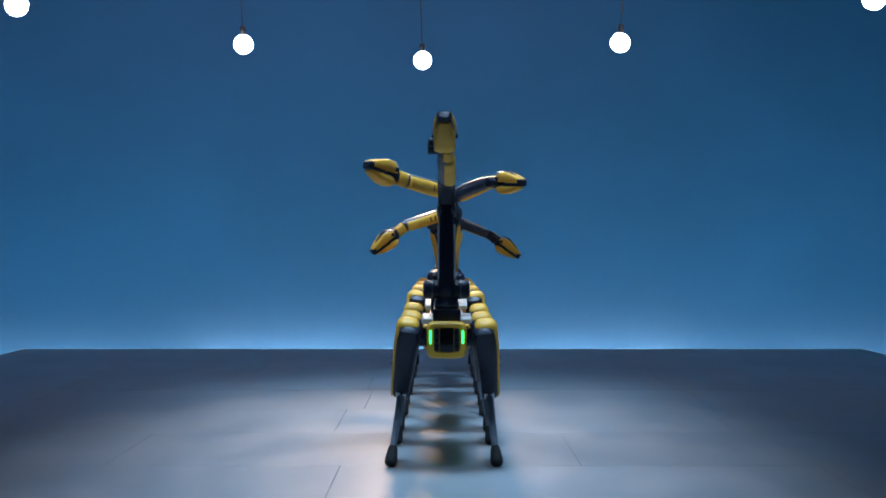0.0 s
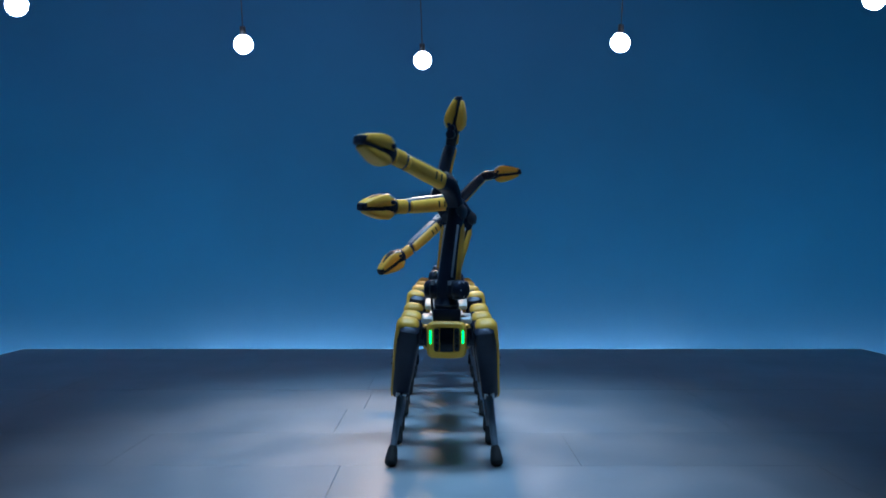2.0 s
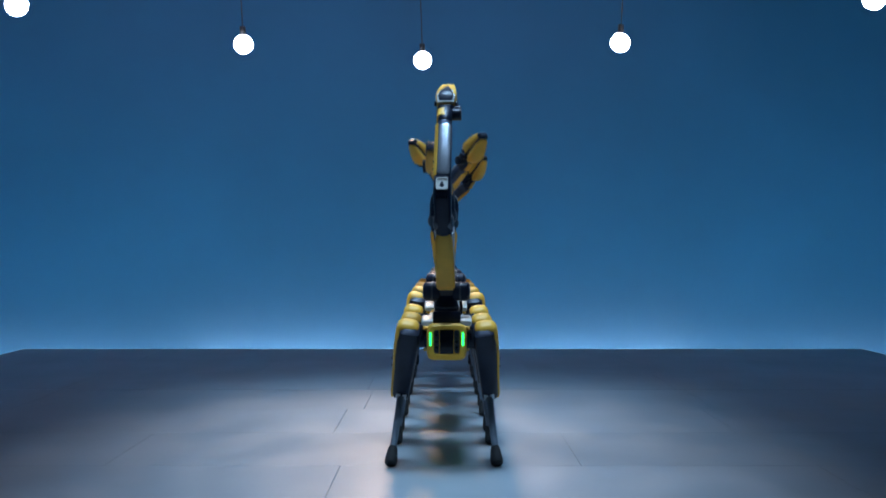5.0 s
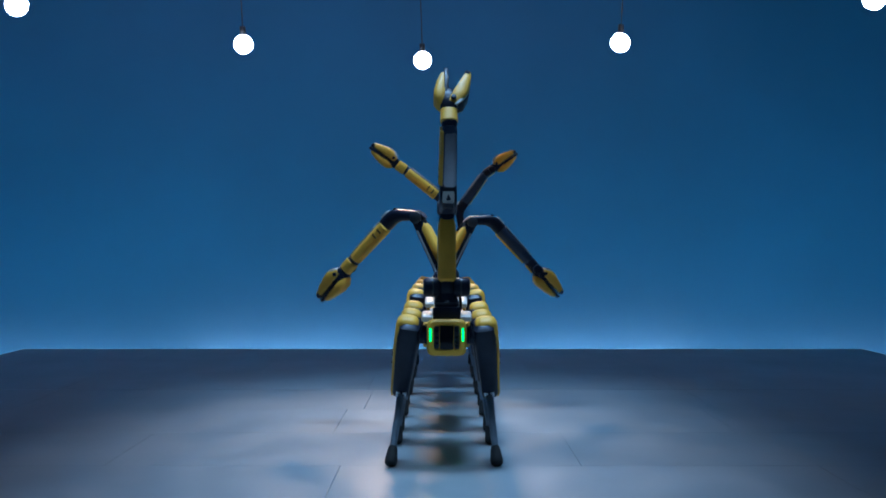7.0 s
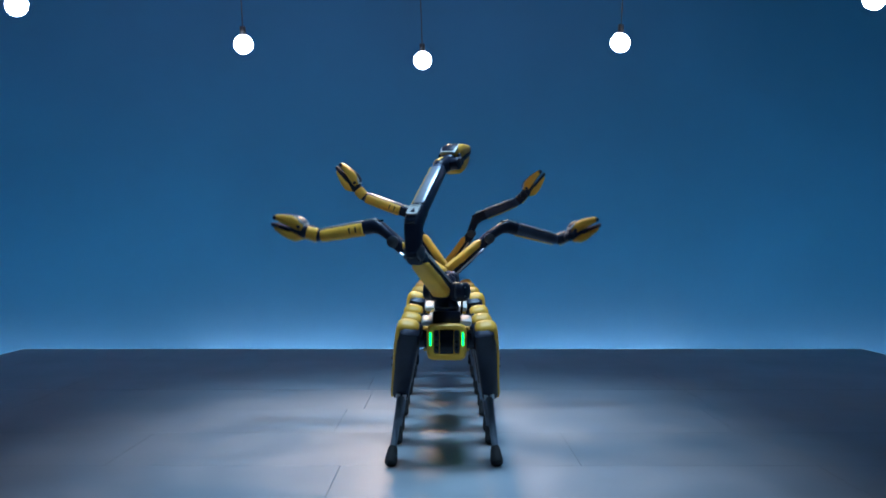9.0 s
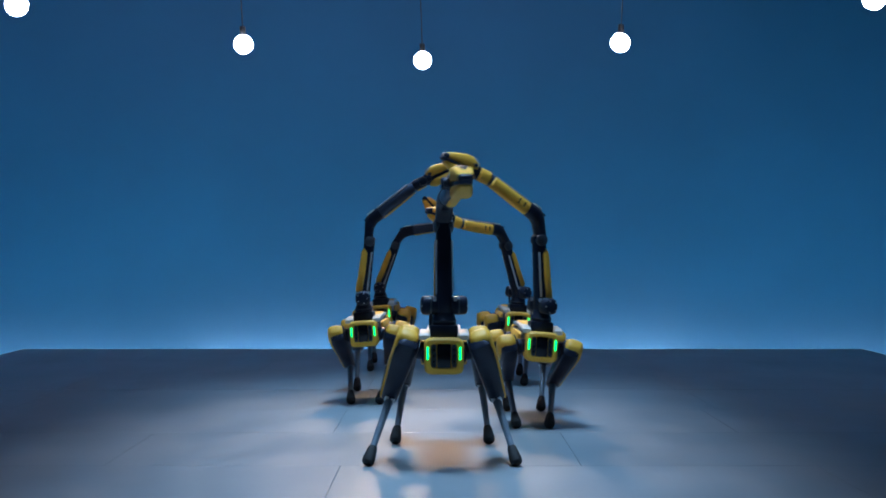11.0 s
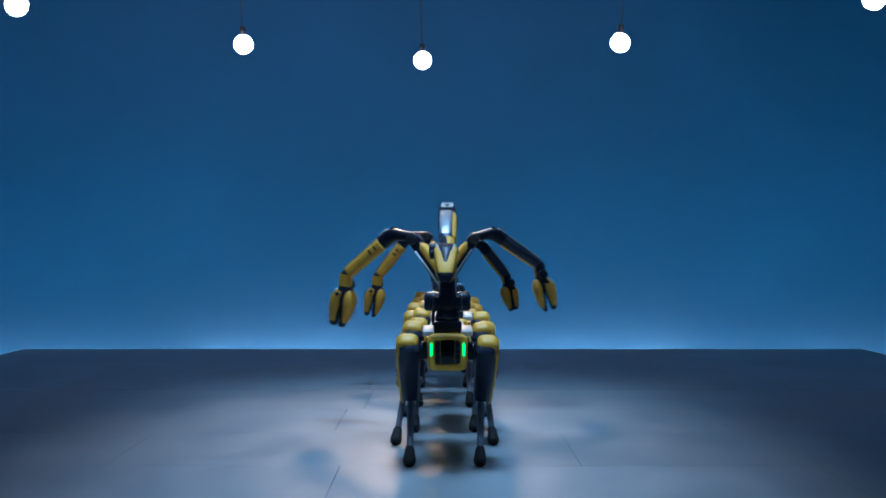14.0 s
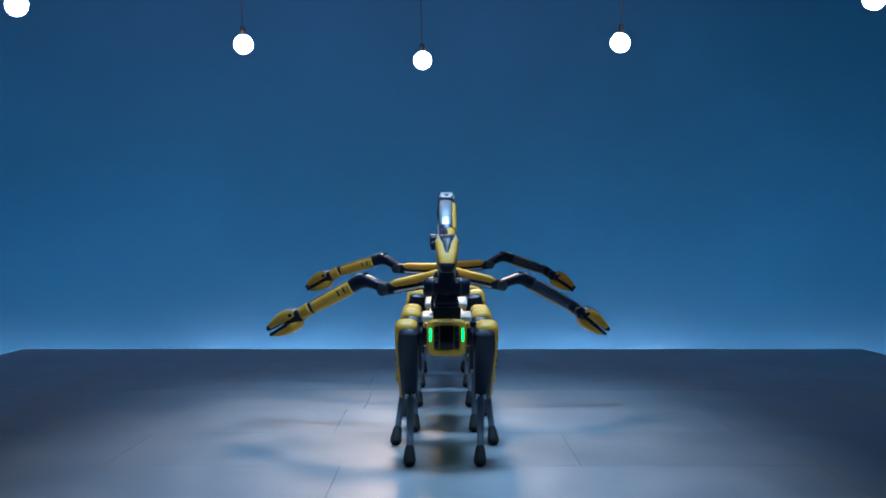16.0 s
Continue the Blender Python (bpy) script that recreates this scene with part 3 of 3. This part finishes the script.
def foot_place(stances, leg, t, lead):
    """Where a foot stands or swings at t. stance: (seconds, x, y, heading, half length front, half length rear, half width front, half width rear)."""
    def spot(st):
        _, x, y, a, lf, lr, wf, wr = st
        fx, fy = ((lf, wf), (lf, -wf), (-lr, wr), (-lr, -wr))[leg]
        c, n = math.cos(radians(a)), math.sin(radians(a))
        return Vector((x + fx * c - fy * n, y + fx * n + fy * c, 0))
    before = [st for st in stances if st[0] <= t + 1e-6]
    k = len(before) - 1
    if k + 1 >= len(stances):
        return spot(stances[-1])
    a, b = spot(stances[k]), spot(stances[k + 1])
    if (b - a).length < 0.004:
        return b
    w = (t - stances[k][0]) / (stances[k + 1][0] - stances[k][0])
    # diagonal pairs step in turn
    w = w * 2 - (0 if (leg in (0, 3)) == (lead == 0) else 1)
    w = max(0.0, min(1.0, w))
    e = w * w * (3 - 2 * w)
    p = a.lerp(b, e)
    p.z = 0.06 * math.sin(math.pi * w)
    return p


def move_robot(parts, body, stances, arm, lead):
    robot, legs, links = parts
    times = [i * 0.1 for i in range(161)]
    whole, keys = [], {}
    for t in times:
        base = pose(*glide(body, t))
        whole.append((t, base))
        back = base.inverted()
        for k, leg in enumerate(legs):
            p = foot_place(stances, k, t, lead)
            p.z += 0.030
            for ob, m in zip(leg, leg_pose(back @ p, HIP_X if k < 2 else -HIP_X, 1 if k % 2 == 0 else -1)):
                keys.setdefault(ob, []).append((t, m))
        for ob, m in zip(links, arm_pose(*glide(arm, t))):
            keys.setdefault(ob, []).append((t, m))
    walk(robot, whole)
    for ob, rows in keys.items():
        walk(ob, rows)


build_floor_panels()
robots = [build_robot("yellow and black robot dog with gripper arm, " + w) for w in
          ("leading the line", "second in line", "third in line", "fourth in line", "last in line")]


# arm rows: seconds, turn of the base, rise of upper arm, forearm and gripper, jaw, wrist roll
LEADER_ARM_A = [(0, -1, 90, 15, 29, 5, 0), (0.55, -1, 90, 15, 29, 5, 0), (0.75, -1, 90, 15, -1, 56, 0), (1, -1, 90, 15, 7, 54, 0), (1.15, -1, 90, 15, 29, 5, 0), (1.65, -1, 90, 15, 29, 5, 0), (1.8, -9, 87, 18, 25, 5, 0), (2, -37, 102, 15, 14, 5, 0), (2.2, -41, 92, 19, -4, 5, 0), (2.5, -21, 110, 18, 23, 5, 0), (2.8, -1, 90, 14, 23, 5, 0), (3, 8, 124, 22, 29, 5, 0)]
LEADER_ARM_B = [(3.2, 42, 142, 42, -2, 5, 0), (3.35, 58, 151, 44, -12, 5, 0), (3.5, 58, 151, 44, -12, 5, 0), (3.6, 58, 151, 44, -12, 5, 0), (3.8, 128, 126, 48, 4, 5, 0), (4, 148, 131, 27, -47, 5, 0), (4.2, 172, 108, 30, -40, 5, 0), (6.3, 179, 148, 124, 152, 5, 0), (6.5, 180, 94, 116, 38, 30, 60), (6.8, 180, 94, 118, 70, 30, 90), (7, 182, 96, 118, 58, 33, 90), (7.25, 182, 98, 118, 70, 24, 75)]
LEADER_ARM_C = [(7.5, 180, 126, 131, 136, 5, 0), (8, 179, 140, 127, 147, 5, 0), (8.5, 179, 144, 127, 148, 5, 0), (9, 154, 151, 44, 20, 5, 0), (9.2, 129, 133, 45, 27, 5, 0), (9.7, 90, 138, 50, 0, 5, 0), (10.5, 35, 108, 28, 5, 5, 0), (11.3, 0, 90, 2, -2, 5, 0), (11.5, 0, 90, 3, -6, 5, 0), (12, 0, 152, -19, 10, 5, 0), (12.25, 0, 170, -8, -25, 5, 0), (12.5, 0, 178, -4, -40, 5, 0)]
LEADER_ARM_D = [(12.8, 0, 178, -4, -42, 5, 0), (13, 0, 150, -6, -12, 5, 0), (13.3, 0, 92, 2, -4, 5, 0), (13.5, 0, 90, -3, 15, 5, 0), (13.65, 0, 90, 12, 16, 5, 0), (13.8, -1, 92, -13, -9, 5, 0), (14, -1, 103, -24, -29, 5, 0), (14.2, -1, 106, -24, -29, 5, 0), (14.5, 0, 110, -21, -25, 5, 0), (15, 0, 112, -21, -29, 5, 0), (15.5, 0, 109, -20, -27, 5, 0), (16, 0, 110, -26, -29, 5, 0)]
LEADER_ARM = LEADER_ARM_A + LEADER_ARM_B + LEADER_ARM_C + LEADER_ARM_D
SECOND_ARM_A = [(0, -38, 100, 11, 16, 5, 0), (0.55, -38, 100, 11, 16, 5, 0), (0.75, -38, 100, 11, -14, 56, 0), (1, -38, 100, 11, -6, 54, 0), (1.15, -38, 100, 11, 16, 5, 0), (1.65, -38, 100, 11, 16, 5, 0), (2, -48, 116, -3, 1, 5, 0), (2.5, -49, 116, 14, -11, 5, 0), (2.8, -37, 105, 13, 7, 5, 0), (3, -40, 125, 33, 4, 5, 0), (3.35, -57, 159, 64, 17, 5, 0)]
SECOND_ARM_B = [(3.5, -57, 159, 64, 17, 5, 0), (3.6, -57, 159, 64, 17, 5, 0), (3.8, -60, 128, 55, 10, 5, 0), (4, -25, 140, 33, 0, 5, 0), (4.2, 6, 92, -38, -35, 5, 0), (6.3, -71, 133, 136, 157, 5, 0), (6.4, -89, 89, 129, 131, 5, 0), (6.5, -45, 112, 71, 98, 5, 0), (6.8, -103, 89, 2, 23, 5, 0), (7, -110, 63, -46, -49, 11, 0), (7.5, -79, 72, -42, -66, 19, 0)]
SECOND_ARM_C = [(8, -113, 55, -40, -58, 11, 0), (8.5, -107, 62, -50, -84, 24, 0), (9, -110, 35, -10, 13, 14, 0), (9.2, -103, 42, 9, -26, 13, 0), (11.3, -67, 91, 30, 22, 5, 0), (11.5, -76, 100, 17, -1, 8, 0), (12, -67, 107, 24, 38, 13, 0), (12.5, -121, 118, 51, 42, 5, 0), (12.8, -71, 125, 51, 52, 5, 0), (13, -64, 119, 24, 38, 5, 0), (13.3, -92, 125, 14, 15, 5, 0)]
SECOND_ARM_D = [(13.5, -79, 102, -19, -48, 5, 0), (13.8, -125, 62, -41, -87, 5, 0), (14, -113, 52, -38, -82, 18, 0), (14.2, -110, 50, -19, -59, 12, 0), (14.5, -110, 52, -8, -36, 11, 0), (15, -104, 51, -8, -34, 11, 0), (15.5, -106, 27, 0, -4, 5, 0), (16, -108, -12, -28, -32, 13, 0)]
SECOND_ARM = SECOND_ARM_A + SECOND_ARM_B + SECOND_ARM_C + SECOND_ARM_D
THIRD_ARM_A = [(0, 40, 89, 17, 0, 5, 0), (0.55, 40, 89, 17, 0, 5, 0), (0.75, 40, 89, 17, -30, 56, 0), (1, 40, 89, 17, -22, 54, 0), (1.15, 40, 89, 17, 0, 5, 0), (1.65, 40, 89, 17, 0, 5, 0), (2, 74, 87, 75, 80, 5, 0), (2.5, 31, 83, 35, 47, 5, 0), (2.8, 42, 98, 17, -3, 5, 0), (3, 57, 101, 42, -11, 5, 0), (3.35, 78, 144, 59, 9, 5, 0)]
THIRD_ARM_B = [(3.5, 78, 144, 59, 9, 5, 0), (3.6, 78, 144, 59, 9, 5, 0), (3.8, 60, 128, 55, 10, 5, 0), (4, 24, 106, 2, -16, 5, 0), (4.2, 18, 95, -8, -20, 5, 0), (6.3, 85, 135, 127, 166, 5, 0), (6.4, 89, 88, 123, 126, 5, 0), (6.5, 92, 100, 83, 92, 5, 0), (6.8, 105, 76, 5, 21, 5, 0), (7, 101, 63, -47, -49, 11, 0), (7.5, 76, 69, -40, -71, 15, 0)]
THIRD_ARM_C = [(8, 107, 61, -42, -57, 11, 0), (8.5, 101, 64, -50, -83, 24, 0), (9, 102, 41, -15, 20, 14, 0), (9.2, 96, 49, 3, -26, 12, 0), (11.3, 94, 83, 35, 26, 5, 0), (11.5, 85, 85, 19, -12, 5, 0), (12, 76, 93, 26, 25, 13, 0), (12.5, 91, 110, 46, 43, 5, 0), (12.8, 100, 114, 52, 62, 5, 0), (13, 78, 111, 32, 43, 5, 0), (13.3, 99, 114, 14, 9, 5, 0)]
THIRD_ARM_D = [(13.5, 77, 104, -10, -34, 5, 0), (13.8, 117, 60, -36, -87, 5, 0), (14, 100, 55, -34, -80, 18, 0), (14.2, 93, 46, -16, -65, 13, 0), (14.5, 89, 52, -6, -40, 10, 0), (15, 95, 45, -3, -37, 10, 0), (15.5, 92, 27, 0, -2, 5, 0), (16, 95, -12, -29, -38, 11, 0)]
THIRD_ARM = THIRD_ARM_A + THIRD_ARM_B + THIRD_ARM_C + THIRD_ARM_D
FOURTH_ARM_A = [(0, -58, 108, -14, -35, 5, 0), (0.55, -58, 108, -14, -35, 5, 0), (0.75, -58, 108, -14, -65, 56, 0), (1, -58, 108, -14, -57, 54, 0), (1.15, -58, 108, -14, -35, 5, 0), (1.65, -58, 108, -14, -35, 5, 0), (2, -51, 107, -34, -30, 5, 0), (2.5, -34, 85, -21, -50, 5, 0), (2.8, -44, 94, -17, -33, 5, 0), (3, -65, 115, 19, -17, 5, 0), (3.35, -59, 151, 58, 1, 5, 0)]
FOURTH_ARM_B = [(3.5, -59, 151, 58, 1, 5, 0), (3.6, -59, 151, 58, 1, 5, 0), (3.8, -70, 125, 50, 0, 5, 0), (4, -30, 96, -12, -8, 5, 0), (4.2, -22, 95, -5, -10, 5, 0), (6.3, -88, 117, 112, 144, 5, 0), (6.4, -92, 112, 100, 125, 5, 0), (6.5, -89, 104, 87, 112, 5, 0), (6.8, -90, 88, 78, 62, 5, 0), (7, -86, 91, 38, 34, 9, 0), (7.5, -109, 81, 39, 16, 9, 0)]
FOURTH_ARM_C = [(8, -120, 67, 49, 22, 10, 0), (8.5, -90, 95, 40, 6, 10, 0), (9, -102, 56, 19, 47, 13, 0), (9.2, -88, 62, 29, -9, 5, 0), (11.3, -54, 66, -5, 15, 5, 0), (11.5, -65, 76, -34, -34, 5, 0), (12, -74, 83, -17, -25, 12, 0), (12.5, -240, 114, 44, 20, 21, 0), (12.8, -272, 142, 67, 65, 5, 0), (13, -233, 173, 42, 36, 5, 0), (13.3, -215, 160, 80, 95, 5, 0)]
FOURTH_ARM_D = [(13.5, -130, 120, 10, -20, 5, 0), (13.8, -92, 75, -42, -80, 5, 0), (14, -103, 62, -51, -82, 18, 0), (14.2, -101, 38, -44, -79, 17, 0), (14.5, -101, 40, -20, -45, 10, 0), (15, -94, 39, -14, -46, 10, 0), (15.5, -118, 31, 2, -1, 5, 0), (16, -109, 1, -17, -28, 8, 0)]
FOURTH_ARM = FOURTH_ARM_A + FOURTH_ARM_B + FOURTH_ARM_C + FOURTH_ARM_D
LAST_ARM_A = [(0, 76, 105, -21, -35, 5, 0), (0.55, 76, 105, -21, -35, 5, 0), (0.75, 76, 105, -21, -65, 56, 0), (1, 76, 105, -21, -57, 54, 0), (1.15, 76, 105, -21, -35, 5, 0), (1.65, 76, 105, -21, -35, 5, 0), (2, 84, 79, 46, 7, 5, 0), (2.5, 73, 101, -10, 6, 5, 0), (2.8, 60, 96, -21, -37, 5, 0), (3, 75, 107, 23, -24, 5, 0), (3.35, 91, 140, 65, -1, 5, 0)]
LAST_ARM_B = [(3.5, 91, 140, 65, -1, 5, 0), (3.6, 91, 140, 65, -1, 5, 0), (3.8, 70, 125, 50, 0, 5, 0), (4, 40, 98, -2, -15, 5, 0), (4.2, 22, 95, -5, -10, 5, 0), (6.3, 93, 120, 111, 140, 5, 0), (6.4, 92, 112, 100, 125, 5, 0), (6.5, 89, 104, 86, 110, 5, 0), (6.8, 90, 85, 67, 72, 5, 0), (7, 91, 67, 54, 34, 9, 0), (7.5, 102, 68, 52, 15, 9, 0)]
LAST_ARM_C = [(8, 108, 66, 53, 23, 10, 0), (8.5, 106, 68, 54, 7, 10, 0), (9, 88, 55, 22, 48, 13, 0), (9.2, 86, 62, 30, -6, 5, 0), (11.3, 93, 67, -4, 135, 5, 0), (11.5, 78, 78, -34, -40, 5, 0), (12, 67, 74, -17, -23, 12, 0), (12.5, 241, 123, 54, 3, 21, 0), (12.8, 279, 145, 79, 78, 5, 0), (13, 264, 186, 59, 48, 5, 0), (13.3, 215, 160, 80, 95, 5, 0)]
LAST_ARM_D = [(13.5, 130, 120, 10, -20, 5, 0), (13.8, 92, 75, -42, -80, 5, 0), (14, 124, 45, -45, -78, 15, 0), (14.2, 92, 37, -42, -85, 15, 0), (14.5, 92, 40, -17, -46, 8, 0), (15, 99, 28, -6, -49, 8, 0), (15.5, 112, 34, 2, -6, 5, 0), (16, 100, 4, -19, -34, 8, 0)]
LAST_ARM = LAST_ARM_A + LAST_ARM_B + LAST_ARM_C + LAST_ARM_D

STAND = [(0.0, 0.572), (3.0, 0.572), (3.5, 0.562), (4.2, 0.56), (6.3, 0.575), (7.0, 0.582), (7.5, 0.565), (8.0, 0.552), (8.5, 0.552), (9.2, 0.566), (10.4, 0.55)]
RISE = [(14.2, 0.538), (14.5, 0.585), (15.0, 0.636), (15.5, 0.624), (16.0, 0.582)]


def leader_rows():
    body = [(t, 0.016, 0.33, z, 0, 0, -90) for t, z in STAND]
    for t, x, z in ((11.3, 0, 0.486), (11.5, 0, 0.533), (12, 0, 0.304), (12.5, 0.005, 0.249), (12.8, 0.005, 0.274), (13, 0.005, 0.35), (13.3, 0.03, 0.439), (13.5, 0.045, 0.523), (13.8, 0.03, 0.518), (14, 0.02, 0.518)):
        body.append((t, x, 0.33, z, 0, 0, -90))
    body += [(t, 0.016, 0.33, z, 0, 0, -90) for t, z in RISE]
    line = (0.004, 0.33, -90, 0.30, 0.30, 0.235, 0.232)
    wide = (-0.004, 0.33, -90, 0.28, 0.32, 0.328, 0.232)
    close = (0.008, 0.33, -90, 0.30, 0.28, 0.157, 0.24)
    stances = [(0.0, *line), (9.6, *line), (10.1, *wide), (13.3, *wide), (13.5, 0.045, 0.33, -90, 0.30, 0.30, 0.27, 0.236), (13.9, *close), (16.0, *close)]
    return body, stances


def follower_rows(k):
    """Robot k of the line: it steps out to one side and back."""
    s = 1 if k in (2, 4) else -1
    y = 0.33 + 1.01 * (k - 1)
    body = [(t, 0.016, y, z + 0.042, 0, 4.5, -90) for t, z in STAND[:-1]]
    for t, x, dy, z, roll, turn in ((9.5, 0.0, 0.0, 0.58, 0, 0), (10.0, 0.14, 0.05, 0.53, 2, 1), (10.5, 0.32, 0.10, 0.55, 3, 2), (11.0, 0.47, 0.13, 0.47, 4, 3), (11.3, 0.52, 0.13, 0.438, 6, 4), (11.5, 0.51, 0.13, 0.598, 14, 8), (12.0, 0.61, 0.13, 0.488, 14, 9), (12.5, 0.585, 0.13, 0.443, 17, 9), (12.8, 0.55, 0.13, 0.433, 17, 9),
                                    (13.0, 0.48, 0.13, 0.433, 8, 9), (13.3, 0.36, 0.13, 0.418, 7, 7), (13.5, 0.22, 0.08, 0.478, 3, 5), (13.8, 0.07, 0.0, 0.558, 0, 2), (14.0, 0.01, 0.0, 0.548, 0, 0)):
        body.append((t, s * x + (0.035 if s > 0 else 0.0), y + dy, z - 0.023, -s * roll, 0, -90 + s * turn))
    body += [(t, 0.016, y, z + 0.042, 0, 4.5, -90) for t, z in RISE]
    line = (0.004, y, -90, 0.30, 0.30, 0.235, 0.232)
    half = (s * 0.25, y + 0.08, -90, 0.32, 0.32, 0.18, 0.18)
    narrow = (s * 0.485, y + 0.17, -90, 0.34, 0.34, 0.09, 0.10)
    wide = (s * 0.66, y + 0.16, -90, 0.34, 0.34, 0.262, 0.235)
    back = (s * 0.45, y + 0.15, -90, 0.34, 0.34, 0.10, 0.12)
    close = (0.008, y, -90, 0.30, 0.28, 0.157, 0.235)
    stances = [(0.0, *line), (9.5, *line), (10.2, *half), (11.0, *narrow), (11.55, *narrow), (11.9, *wide), (13.0, *wide), (13.3, *back), (13.5, s * 0.37, y + 0.12, -90, 0.32, 0.32, 0.11, 0.14), (13.9, *close), (16.0, *close)]
    return body, stances


def motions():
    move_robot(robots[0], *leader_rows(), LEADER_ARM, 1)
    for k, arm in ((2, SECOND_ARM), (3, THIRD_ARM), (4, FOURTH_ARM), (5, LAST_ARM)):
        move_robot(robots[k - 1], *follower_rows(k), arm, 1 if k in (2, 4) else 0)


motions()
